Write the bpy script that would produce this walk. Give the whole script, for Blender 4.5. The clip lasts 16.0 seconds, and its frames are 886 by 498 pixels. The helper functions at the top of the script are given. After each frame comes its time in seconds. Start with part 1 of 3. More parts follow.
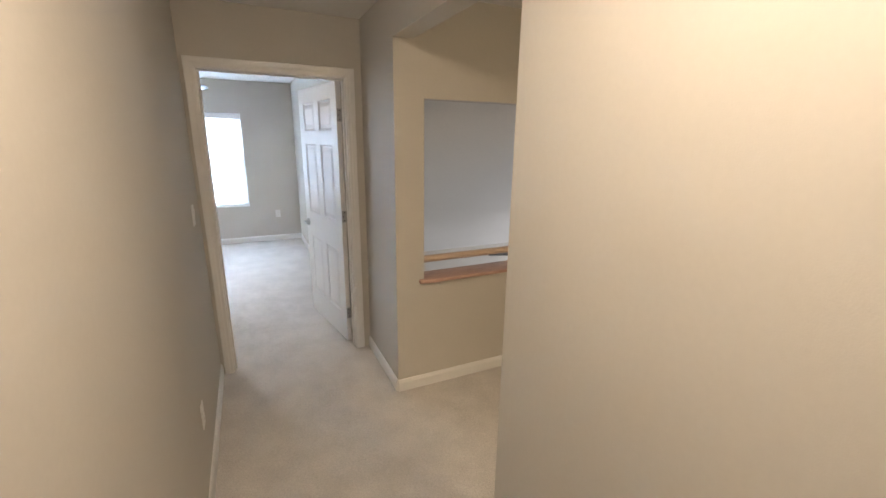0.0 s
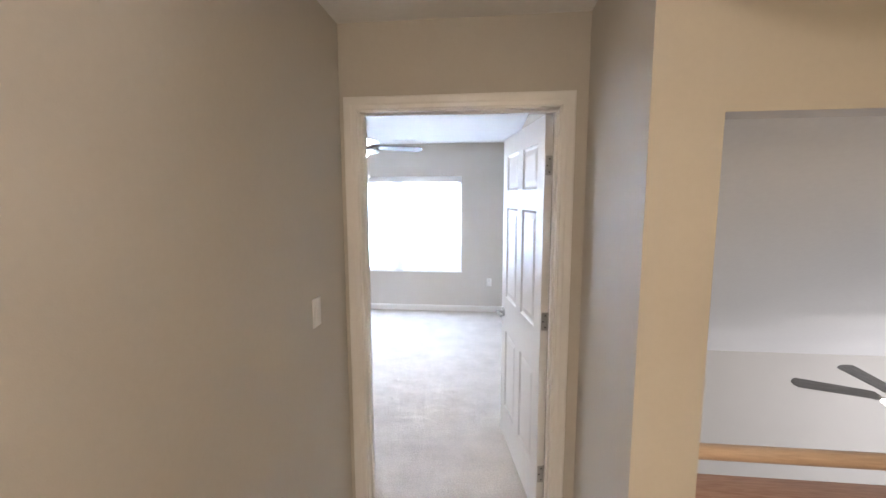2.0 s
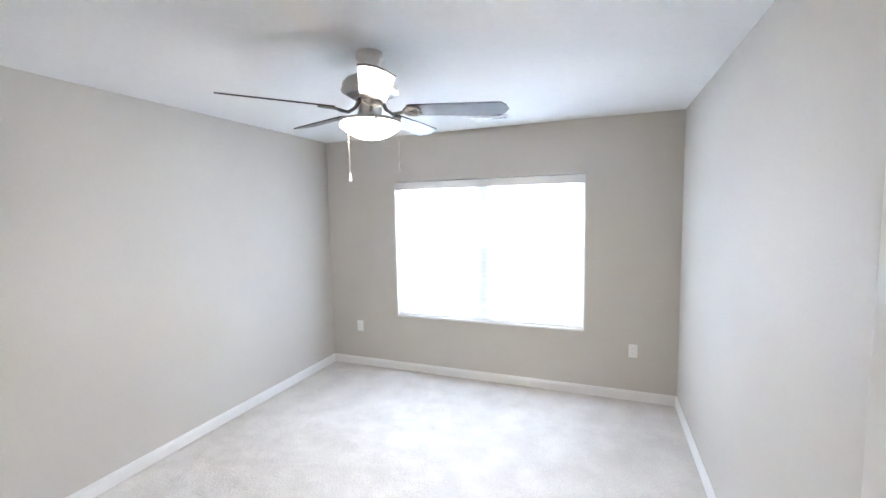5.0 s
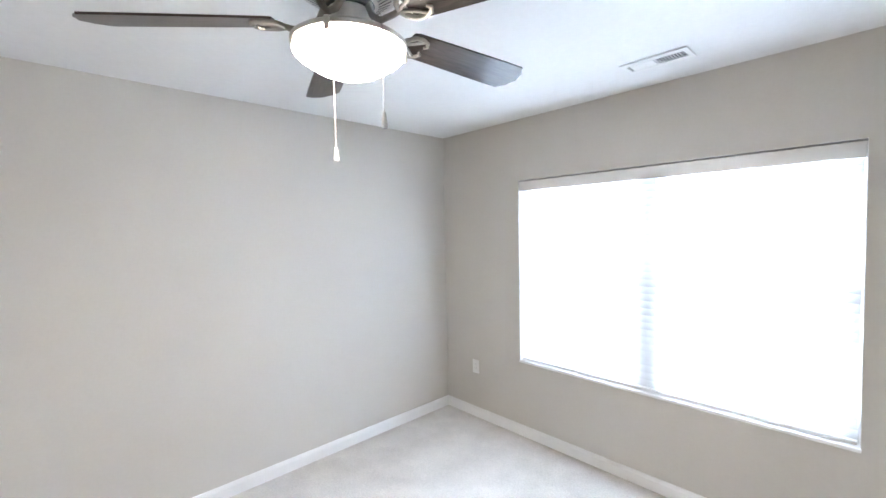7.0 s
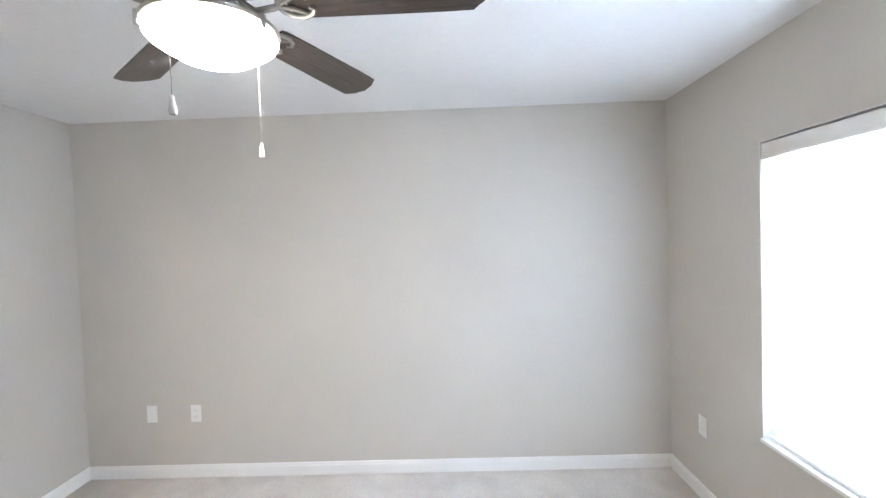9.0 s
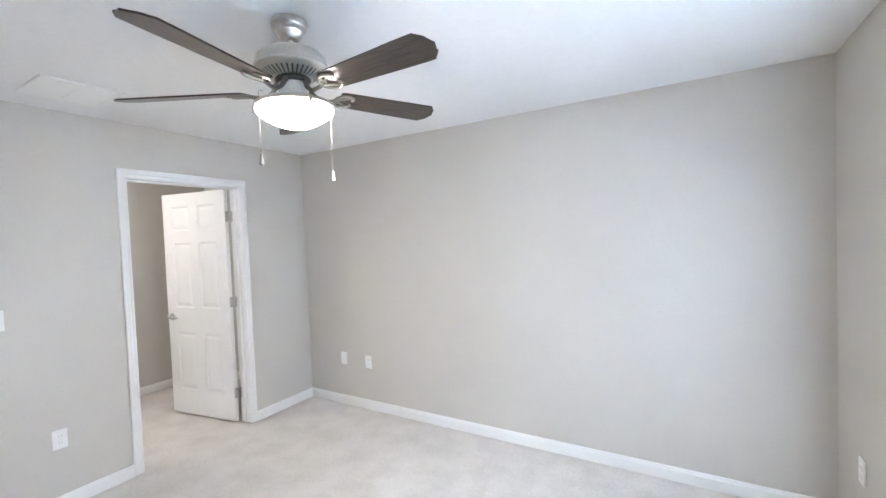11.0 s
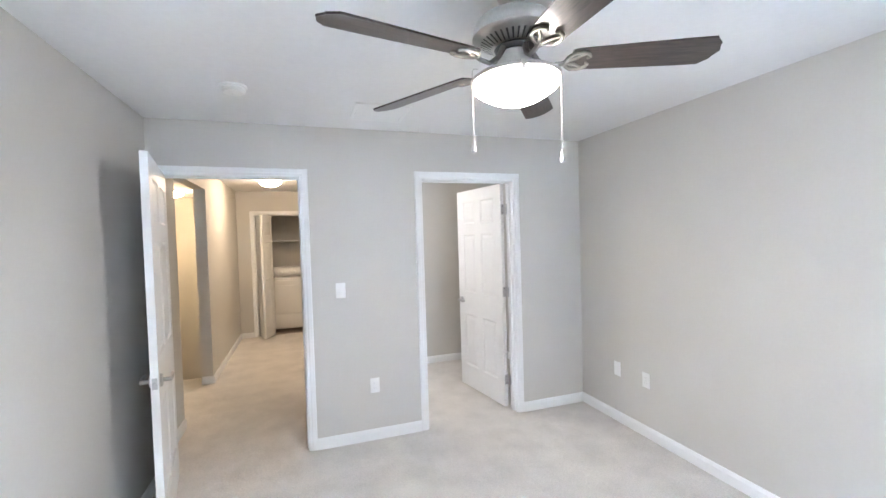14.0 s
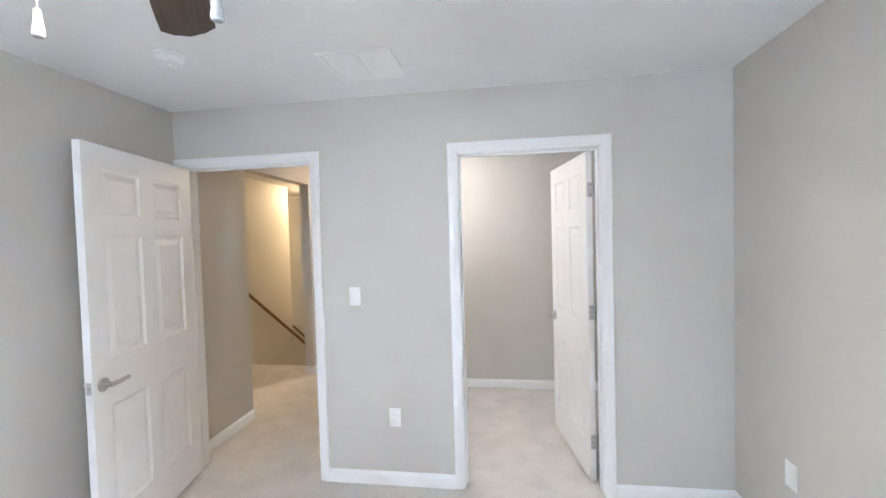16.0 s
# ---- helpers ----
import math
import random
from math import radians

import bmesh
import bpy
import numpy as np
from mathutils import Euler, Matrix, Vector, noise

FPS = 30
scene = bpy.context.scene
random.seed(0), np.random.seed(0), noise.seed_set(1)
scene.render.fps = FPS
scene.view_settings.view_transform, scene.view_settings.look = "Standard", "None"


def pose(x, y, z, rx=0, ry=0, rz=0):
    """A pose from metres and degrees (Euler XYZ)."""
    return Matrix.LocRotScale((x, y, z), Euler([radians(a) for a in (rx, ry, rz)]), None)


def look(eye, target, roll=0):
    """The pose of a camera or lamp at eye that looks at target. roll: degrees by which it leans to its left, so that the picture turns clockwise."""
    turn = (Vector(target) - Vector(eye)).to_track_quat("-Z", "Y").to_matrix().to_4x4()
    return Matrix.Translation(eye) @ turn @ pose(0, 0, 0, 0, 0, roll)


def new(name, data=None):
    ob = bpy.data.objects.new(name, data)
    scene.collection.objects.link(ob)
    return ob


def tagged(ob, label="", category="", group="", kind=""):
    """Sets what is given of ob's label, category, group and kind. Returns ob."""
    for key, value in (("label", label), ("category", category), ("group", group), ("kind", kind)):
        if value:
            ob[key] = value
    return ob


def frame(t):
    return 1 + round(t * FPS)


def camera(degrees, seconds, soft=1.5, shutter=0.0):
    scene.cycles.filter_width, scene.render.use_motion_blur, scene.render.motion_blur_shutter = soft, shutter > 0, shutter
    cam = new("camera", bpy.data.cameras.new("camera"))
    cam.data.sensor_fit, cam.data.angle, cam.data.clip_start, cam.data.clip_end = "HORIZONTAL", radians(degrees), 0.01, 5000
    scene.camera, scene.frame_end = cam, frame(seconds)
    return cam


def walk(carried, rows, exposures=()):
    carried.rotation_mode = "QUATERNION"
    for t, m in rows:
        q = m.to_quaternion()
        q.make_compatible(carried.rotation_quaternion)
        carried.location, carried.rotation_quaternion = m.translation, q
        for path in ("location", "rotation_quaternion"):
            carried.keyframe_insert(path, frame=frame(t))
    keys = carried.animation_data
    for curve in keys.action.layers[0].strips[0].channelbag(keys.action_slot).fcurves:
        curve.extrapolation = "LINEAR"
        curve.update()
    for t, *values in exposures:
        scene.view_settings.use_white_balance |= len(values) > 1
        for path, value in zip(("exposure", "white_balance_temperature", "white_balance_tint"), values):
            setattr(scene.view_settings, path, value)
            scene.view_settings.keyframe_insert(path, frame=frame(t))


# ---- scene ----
cam = camera(94.0, 16.0)

PATH = [
    (0, (2.664, -3.15, 1.659), (3.489, -1.405, 1.136), 0.8),
    (0.5, (2.796, -2.915, 1.681), (3.33, -1.039, 1.24), 0.2),
    (1, (2.905, -2.661, 1.688), (3.094, -0.697, 1.362), 0.0),
    (1.5, (2.997, -2.364, 1.668), (2.909, -0.383, 1.407), -0.1),
    (2, (3.031, -1.981, 1.656), (2.818, -0.007, 1.409), -0.2),
    (2.5, (3.055, -1.589, 1.632), (2.727, 0.37, 1.4), 0.1),
    (3, (3.036, -1.173, 1.641), (2.557, 0.756, 1.417), -0.8),
    (3.5, (2.996, -0.785, 1.65), (2.421, 1.118, 1.432), -1.0),
    (6, (2.719, 0.749, 1.627), (1.736, 2.487, 1.51), -1.0),
    (6.5, (2.708, 1.064, 1.611), (1.493, 2.649, 1.508), -1.0),
    (7, (2.712, 1.381, 1.602), (1.254, 2.747, 1.508), -1.2),
    (7.5, (2.738, 1.691, 1.613), (1.068, 2.787, 1.509), -1.2),
    (8, (2.74, 1.934, 1.612), (0.895, 2.698, 1.506), -1.6),
    (8.5, (2.735, 2.243, 1.579), (0.766, 2.584, 1.502), -1.9),
    (11, (2.863, 3.287, 1.566), (1.142, 2.27, 1.5), -2.2),
    (11.5, (2.9, 3.386, 1.555), (1.311, 2.173, 1.497), -2.2),
    (12, (2.923, 3.395, 1.575), (1.501, 1.989, 1.514), -2.0),
    (12.5, (2.917, 3.406, 1.589), (1.659, 1.852, 1.529), -1.9),
    (13, (2.803, 3.37, 1.601), (1.734, 1.681, 1.54), -1.7),
    (13.5, (2.647, 3.322, 1.591), (1.779, 1.522, 1.532), -1.7),
    (14, (2.437, 3.223, 1.57), (1.796, 1.33, 1.512), -1.7),
    (14.5, (2.159, 3.105, 1.566), (1.774, 1.143, 1.511), -1.6),
    (15, (1.831, 2.989, 1.556), (1.736, 0.992, 1.502), -1.5),
    (15.5, (1.52, 2.782, 1.528), (1.638, 0.786, 1.475), -1.4),
    (16, (1.246, 2.473, 1.547), (1.539, 0.495, 1.485), -1.6),
]
walk(cam, [(t, look(eye, target, roll)) for t, eye, target, roll in PATH], [(0, 1.32, 5900, 12), (1.5, 1.72, 5880, 14.5), (2.5, 1.74, 5850, 15.5), (3.7, 1.58, 6050, 14.5), (5.8, 1.46, 6300, 14), (8.7, 1.48, 6300, 14), (11, 1.60, 6150, 13), (16, 1.67, 6040, 13)])

# ---- world, lamps ----
world = bpy.data.worlds.new("sky")
scene.world = world
world.use_nodes = True
wn = world.node_tree
sky = wn.nodes.new("ShaderNodeTexSky")
sky.sky_type, sky.sun_disc = "NISHITA", False
sky.sun_elevation, sky.sun_rotation = radians(48), radians(200)
wn.nodes["Background"].inputs["Strength"].default_value = 0.05
wn.links.new(sky.outputs["Color"], wn.nodes["Background"].inputs["Color"])

WINDOW_WATTS, GREAT_WATTS = 119, 36
FAN_GLOW, HALL_GLOW, STAIR_GLOW, GREAT_GLOW, CLOSET_GLOW = 40, 42, 66, 6, 29


def area_lamp(name, m, w, h, watts, colour):
    data = bpy.data.lights.new(name, "AREA")
    data.shape, data.size, data.size_y, data.energy, data.color = "RECTANGLE", w, h, watts, colour
    ob = new(name, data)
    ob.matrix_world = m
    return ob


area_lamp("window_daylight", look((1.735, 4.20, 1.27), (1.735, 0, 1.0)), 1.95, 1.5, WINDOW_WATTS, (0.71, 0.85, 1.0)).data.spread = radians(105)
# added fill lamp for the great room, outside an unseen made-up opening
area_lamp("great_room_unseen_fill", look((10.10, 1.6, -1.3), (0, 1.6, -1.3)), 2.2, 1.7, GREAT_WATTS, (1.0, 0.95, 0.90))


# ---- materials ----
def mat(name, colour, rough=0.6, metal=0.0, grain=None, bump=None, second=None, spread=0.0, coat=0.0):
    """A paint-like surface. grain: (scale, share) of fine mottling; second: (scale, share) of broad mottling; bump: (scale, metres)."""
    m = bpy.data.materials.new(name)
    m.use_nodes = True
    nt = m.node_tree
    b = nt.nodes["Principled BSDF"]
    b.inputs["Base Color"].default_value = (*colour, 1)
    b.inputs["Roughness"].default_value, b.inputs["Metallic"].default_value = rough, metal
    b.inputs["Coat Weight"].default_value = coat
    geo = nt.nodes.new("ShaderNodeNewGeometry")
    out = None
    for spec in (grain, second):
        if not spec:
            continue
        n = nt.nodes.new("ShaderNodeTexNoise")
        n.inputs["Scale"].default_value, n.inputs["Detail"].default_value = spec[0], 4
        nt.links.new(geo.outputs["Position"], n.inputs["Vector"])
        r = nt.nodes.new("ShaderNodeMapRange")
        r.inputs["From Min"].default_value, r.inputs["From Max"].default_value = 0.3, 0.7
        r.inputs["To Min"].default_value, r.inputs["To Max"].default_value = 1 - spec[1], 1 + spec[1]
        nt.links.new(n.outputs["Fac"], r.inputs["Value"])
        if out is None:
            out = r.outputs["Result"]
        else:
            mul = nt.nodes.new("ShaderNodeMath")
            mul.operation = "MULTIPLY"
            nt.links.new(out, mul.inputs[0])
            nt.links.new(r.outputs["Result"], mul.inputs[1])
            out = mul.outputs[0]
    if out is not None:
        v = nt.nodes.new("ShaderNodeVectorMath")
        v.operation = "SCALE"
        v.inputs[0].default_value = colour
        nt.links.new(out, v.inputs["Scale"])
        nt.links.new(v.outputs["Vector"], b.inputs["Base Color"])
    if bump:
        n = nt.nodes.new("ShaderNodeTexNoise")
        n.inputs["Scale"].default_value, n.inputs["Detail"].default_value = bump[0], 3
        nt.links.new(geo.outputs["Position"], n.inputs["Vector"])
        k = nt.nodes.new("ShaderNodeBump")
        k.inputs["Distance"].default_value, k.inputs["Strength"].default_value = bump[1], 1.0
        nt.links.new(n.outputs["Fac"], k.inputs["Height"])
        nt.links.new(k.outputs["Normal"], b.inputs["Normal"])
    return m


def wood(name, dark, light, stretch, rough=0.4, scale=9.0):
    """Grain that runs along the axis with the small stretch value, in the object's own space."""
    m = bpy.data.materials.new(name)
    m.use_nodes = True
    nt = m.node_tree
    b = nt.nodes["Principled BSDF"]
    tc = nt.nodes.new("ShaderNodeTexCoord")
    mp = nt.nodes.new("ShaderNodeMapping")
    mp.inputs["Scale"].default_value = stretch
    n = nt.nodes.new("ShaderNodeTexNoise")
    n.inputs["Scale"].default_value, n.inputs["Detail"].default_value, n.inputs["Distortion"].default_value = scale, 7, 0.6
    c = nt.nodes.new("ShaderNodeValToRGB")
    c.color_ramp.elements[0].position, c.color_ramp.elements[0].color = 0.32, (*dark, 1)
    c.color_ramp.elements[1].position, c.color_ramp.elements[1].color = 0.68, (*light, 1)
    k = nt.nodes.new("ShaderNodeBump")
    k.inputs["Distance"].default_value, k.inputs["Strength"].default_value = 0.0006, 0.6
    nt.links.new(tc.outputs["Object"], mp.inputs["Vector"])
    nt.links.new(mp.outputs["Vector"], n.inputs["Vector"])
    nt.links.new(n.outputs["Fac"], c.inputs["Fac"])
    nt.links.new(c.outputs["Color"], b.inputs["Base Color"])
    nt.links.new(n.outputs["Fac"], k.inputs["Height"])
    nt.links.new(k.outputs["Normal"], b.inputs["Normal"])
    b.inputs["Roughness"].default_value = rough
    return m


def glow(name, colour, strength):
    m = bpy.data.materials.new(name)
    m.use_nodes = True
    b = m.node_tree.nodes["Principled BSDF"]
    b.inputs["Base Color"].default_value = (0.9, 0.88, 0.84, 1)
    b.inputs["Roughness"].default_value = 0.25
    b.inputs["Emission Color"].default_value = (*colour, 1)
    b.inputs["Emission Strength"].default_value = strength
    return m


WALL = mat("greige_wall_paint", (0.565, 0.543, 0.50), 0.62, grain=(60, 0.012), second=(1.4, 0.02), bump=(260, 0.0003))
CEIL = mat("white_ceiling_paint", (0.80, 0.80, 0.79), 0.85, grain=(40, 0.015), second=(1.1, 0.015), bump=(120, 0.0008))
TRIM = mat("white_trim_paint", (0.80, 0.80, 0.79), 0.32, grain=(30, 0.01), second=(3, 0.012))
DOOR = mat("white_door_paint", (0.79, 0.79, 0.78), 0.35, grain=(25, 0.012), second=(2, 0.015), bump=(160, 0.0003))
CARPET = mat("beige_carpet", (0.64, 0.61, 0.575), 0.95, grain=(120, 0.10), second=(4.5, 0.085), bump=(110, 0.006))
VINYL = mat("brown_vinyl_floor", (0.20, 0.16, 0.12), 0.45, grain=(14, 0.15), second=(2, 0.08))
PLASTIC = mat("white_plastic", (0.82, 0.82, 0.80), 0.35, grain=(50, 0.01))
SLOT = mat("dark_slot", (0.09, 0.09, 0.09), 0.6)
NICKEL = mat("brushed_nickel", (0.58, 0.56, 0.53), 0.32, 1.0, grain=(90, 0.05), bump=(500, 0.0001))
IRON = mat("satin_nickel_iron", (0.33, 0.315, 0.285), 0.55, 1.0, grain=(90, 0.05))
KNOB = mat("clear_acrylic_pull", (0.50, 0.50, 0.49), 0.25)
STEEL = mat("satin_steel", (0.50, 0.50, 0.50), 0.33, 1.0, grain=(120, 0.06))
DARKMETAL = mat("dark_motor_metal", (0.10, 0.10, 0.10), 0.4, 0.8)
# VENTGREY: duct shade as a flat colour; also plain grey for slots and clips
VENTGREY = mat("grey_duct_shadow", (0.30, 0.30, 0.30), 0.8)
ENAMEL = mat("white_enamel", (0.80, 0.79, 0.76), 0.22, grain=(20, 0.008), coat=0.3)
BLADE = wood("espresso_blade_wood", (0.022, 0.017, 0.014), (0.062, 0.047, 0.040), (1.2, 12, 12), 0.30)
BLADE_TOP = wood("grey_blade_wood", (0.19, 0.185, 0.18), (0.27, 0.26, 0.25), (1.2, 12, 12), 0.45)
OAK = wood("oak_sill_wood", (0.43, 0.275, 0.215), (0.57, 0.395, 0.325), (1.5, 14, 14), 0.33)
RAILWOOD = wood("light_oak_rail", (0.57, 0.43, 0.32), (0.69, 0.55, 0.43), (1.5, 16, 16), 0.30)
BROWNRAIL = wood("brown_oak_rail", (0.16, 0.075, 0.035), (0.26, 0.13, 0.06), (14, 1.5, 14), 0.35)
FAN_BOWL = glow("lit_frosted_glass", (1.0, 0.91, 0.78), FAN_GLOW)
HALL_BOWL = glow("lit_hall_dome", (1.0, 0.755, 0.50), HALL_GLOW)
STAIR_BOWL = glow("lit_stair_dome", (1.0, 0.72, 0.40), STAIR_GLOW)
CLOSET_BOWL = glow("lit_closet_dome", (1.0, 0.93, 0.86), CLOSET_GLOW)
GREAT_BOWL = glow("lit_great_room_glass", (1.0, 0.92, 0.8), GREAT_GLOW)


def slat_material():
    m = bpy.data.materials.new("translucent_white_slat")
    m.use_nodes = True
    nt = m.node_tree
    b = nt.nodes["Principled BSDF"]
    b.inputs["Base Color"].default_value, b.inputs["Roughness"].default_value = (0.86, 0.87, 0.88, 1), 0.4
    tr = nt.nodes.new("ShaderNodeBsdfTranslucent")
    tr.inputs["Color"].default_value = (0.86, 0.88, 0.90, 1)
    mix = nt.nodes.new("ShaderNodeMixShader")
    mix.inputs["Fac"].default_value = 0.42
    nt.links.new(b.outputs["BSDF"], mix.inputs[1])
    nt.links.new(tr.outputs["BSDF"], mix.inputs[2])
    nt.links.new(mix.outputs["Shader"], nt.nodes["Material Output"].inputs["Surface"])
    return m


def glass_material():
    m = bpy.data.materials.new("clear_window_glass")
    m.use_nodes = True
    b = m.node_tree.nodes["Principled BSDF"]
    b.inputs["Base Color"].default_value, b.inputs["Roughness"].default_value = (1, 1, 1, 1), 0.0
    b.inputs["Transmission Weight"].default_value, b.inputs["IOR"].default_value = 1.0, 1.05
    return m


SLAT, GLASS = slat_material(), glass_material()


# ---- building blocks ----
def box(bm, x0, x1, y0, y1, z0, z1, bevel=0.0, seg=2):
    vs = [bm.verts.new((x, y, z)) for x in (x0, x1) for y in (y0, y1) for z in (z0, z1)]
    fs = [bm.faces.new([vs[i] for i in q]) for q in
          ((0, 1, 3, 2), (4, 6, 7, 5), (0, 4, 5, 1), (2, 3, 7, 6), (0, 2, 6, 4), (1, 5, 7, 3))]
    if bevel:
        es = list({e for f in fs for e in f.edges})
        bmesh.ops.bevel(bm, geom=es, offset=bevel, segments=seg, profile=0.5, affect="EDGES", clamp_overlap=True)


def boxes(*specs, bevel=0.0):
    bm = bmesh.new()
    for s in specs:
        box(bm, *s, bevel=bevel)
    return bm


def lathe(profile, n=40, close=True):
    """A solid of revolution about z, from (radius, height) pairs."""
    bm = bmesh.new()
    rings = []
    for r, z in profile:
        if r < 1e-5:
            rings.append([bm.verts.new((0, 0, z))])
        else:
            rings.append([bm.verts.new((r * math.cos(2 * math.pi * i / n), r * math.sin(2 * math.pi * i / n), z)) for i in range(n)])
    for a, b in zip(rings, rings[1:]):
        for i in range(n):
            j = (i + 1) % n
            q = [a[i % len(a)], a[j % len(a)], b[j % len(b)], b[i % len(b)]]
            u = []
            for v in q:
                if v not in u:
                    u.append(v)
            if len(u) > 2:
                bm.faces.new(u)
    bmesh.ops.recalc_face_normals(bm, faces=bm.faces)
    return bm


def tube(points, r, n=10, bm=None):
    bm = bm or bmesh.new()
    pts = [Vector(p) for p in points]
    rings = []
    for i, p in enumerate(pts):
        d = (pts[min(i + 1, len(pts) - 1)] - pts[max(i - 1, 0)]).normalized()
        u = d.orthogonal() if abs(d.z) > 0.95 else d.cross(Vector((0, 0, 1)))
        u.normalize()
        w = d.cross(u)
        rr = r[i] if isinstance(r, (list, tuple)) else r
        rings.append([bm.verts.new(p + rr * (math.cos(2 * math.pi * k / n) * u + math.sin(2 * math.pi * k / n) * w)) for k in range(n)])
    for a, b in zip(rings, rings[1:]):
        for k in range(n):
            bm.faces.new((a[k], a[(k + 1) % n], b[(k + 1) % n], b[k]))
    bm.faces.new(rings[0][::-1])
    bm.faces.new(rings[-1])
    bmesh.ops.recalc_face_normals(bm, faces=bm.faces)
    return bm


def mesh_of(name, bm, material, smooth=False):
    me = bpy.data.meshes.new(name)
    bm.to_mesh(me)
    bm.free()
    me.materials.append(material)
    if smooth:
        me.shade_smooth()
        me.set_sharp_from_angle(angle=radians(35))
    return me


def part(name, bm, material, parent=None, label="", smooth=False, m=None):
    ob = new(name, mesh_of(name, bm, material, smooth))
    if parent:
        ob.parent = parent
    if m is not None:
        ob.matrix_basis = m
    if label:
        ob["label"] = label
    return ob


def thing(name, m, label, category, group="", kind=""):
    ob = new(name)
    ob.matrix_basis = m
    return tagged(ob, label, category, group, kind)


def structure(name, bm, material, label, category, smooth=False):
    return tagged(part(name, bm, material, None, "", smooth), label, category, kind="structure")


def wall(name, axis, a, b, t0, t1, z0, z1, holes, label):
    """A wall along axis ('x' or 'y') from a to b, between t0 and t1 across, with holes (a0, a1, z0, z1) through it."""
    us = sorted({a, b, *[h[0] for h in holes], *[h[1] for h in holes]})
    zs = sorted({z0, z1, *[h[2] for h in holes], *[h[3] for h in holes]})
    solid = lambda i, k: (0 <= i < len(us) - 1 and 0 <= k < len(zs) - 1 and not any(
        h[0] <= us[i] < h[1] and h[2] <= zs[k] < h[3] for h in holes))
    bm = bmesh.new()
    P = (lambda u, t, z: (u, t, z)) if axis == "x" else (lambda u, t, z: (t, u, z))
    quad = lambda *q: bm.faces.new([bm.verts.new(P(*v)) for v in q])
    for i in range(len(us) - 1):
        for k in range(len(zs) - 1):
            if not solid(i, k):
                continue
            u0, u1, w0, w1 = us[i], us[i + 1], zs[k], zs[k + 1]
            quad((u0, t0, w0), (u1, t0, w0), (u1, t0, w1), (u0, t0, w1))
            quad((u0, t1, w0), (u0, t1, w1), (u1, t1, w1), (u1, t1, w0))
            if not solid(i - 1, k):
                quad((u0, t0, w0), (u0, t0, w1), (u0, t1, w1), (u0, t1, w0))
            if not solid(i + 1, k):
                quad((u1, t0, w0), (u1, t1, w0), (u1, t1, w1), (u1, t0, w1))
            if not solid(i, k - 1):
                quad((u0, t0, w0), (u0, t1, w0), (u1, t1, w0), (u1, t0, w0))
            if not solid(i, k + 1):
                quad((u0, t0, w1), (u1, t0, w1), (u1, t1, w1), (u0, t1, w1))
    bmesh.ops.remove_doubles(bm, verts=bm.verts, dist=1e-5)
    bmesh.ops.recalc_face_normals(bm, faces=bm.faces)
    return structure(name, bm, WALL, label, "wall")


# ---- setting ----
W, L, H, T = 3.40, 3.953, 2.415, 0.12        # bedroom width, depth, height; wall thickness
HW, HE = 2.365, 3.45                          # hall faces, west and east
EX0, EX1, EZ = 2.432, 3.352, 2.055            # entry door opening
CX0, CX1 = 0.679, 1.527                       # closet door opening
WX0, WX1, WZ0, WZ1 = 0.812, 2.662, 0.573, 1.960   # bedroom window opening
LOW, SX = -2.75, 4.72                         # lower floor; stair wall
PALE = "greige painted plaster wall"
wall("wall_south", "x", 0, W, -T, 0, 0, H, [(EX0, EX1, 0, EZ), (CX0, CX1, 0, EZ)], PALE + " with two door openings")
wall("wall_west", "y", -1.83, L + 0.15, -T, 0, 0, H, [], PALE + " of the bedroom")
wall("wall_north", "x", 0, W, L, L + 0.15, 0, H, [(WX0, WX1, WZ0, WZ1)], PALE + " with a wide window opening")
wall("wall_east", "y", -T, L + 0.15, W, W + T, 0, H, [], PALE + " of the bedroom")
wall("wall_closet_back", "x", 0, 2.25, -1.83, -1.71, 0, H, [], PALE + " of the closet")
wall("wall_hall_west", "y", -2.6, -T, 2.25, HW, 0, H, [], PALE + " of the hallway")
wall("wall_hall_return", "x", 1.2, 2.25, -2.6, -2.485, 0, H, [], PALE + " of the hallway")
wall("wall_hall_end", "y", -4.37, -2.485, 1.08, 1.2, 0, H, [], PALE + " of the hallway")
wall("wall_laundry", "x", 1.2, HE, -4.37, -4.25, 0, H, [(1.75, 3.205, 0, 2.04)], PALE + " with a laundry closet opening")
wall("wall_laundry_side", "y", -5.3, -4.37, 1.48, 1.6, 0, H, [], PALE + " of the laundry closet")
wall("wall_laundry_back", "x", 1.48, HE, -5.42, -5.3, 0, H, [], PALE + " of the laundry closet")
wall("wall_hall_east", "y", -5.42, -T, HE, HE + 0.115, 0, H, [(-2.01, -0.815, 0, 2.18)], PALE + " with a wide opening to the stairs")
wall("wall_half", "x", HE + 0.115, SX, -0.815, -0.70, LOW, H, [(3.635, 4.705, 0.770, 1.872)], PALE + " with a pass-through opening over a wooden sill")
wall("wall_stair_east", "y", -3.85, -0.70, SX, SX + 0.115, LOW, H, [], PALE + " beside the stairs")
wall("wall_stair_end", "x", HE + 0.115, 6.0, -5.42, -5.30, LOW, H, [], PALE + " at the end of the stairs")
wall("wall_stair_west", "y", -5.42, -0.70, HE, HE + 0.115, LOW, -0.02, [], PALE + " under the hallway")
wall("wall_foyer_east", "y", -5.42, -0.70, 6.0, 6.12, LOW, H, [], PALE + " of the stair hall")
wall("wall_great_south", "x", SX + 0.115, 10.12, -0.815, -0.70, LOW, H, [], PALE + " of the great room")
wall("wall_great_west", "y", -0.70, 4.1, W, W + T, LOW, -0.02, [], PALE + " of the great room")
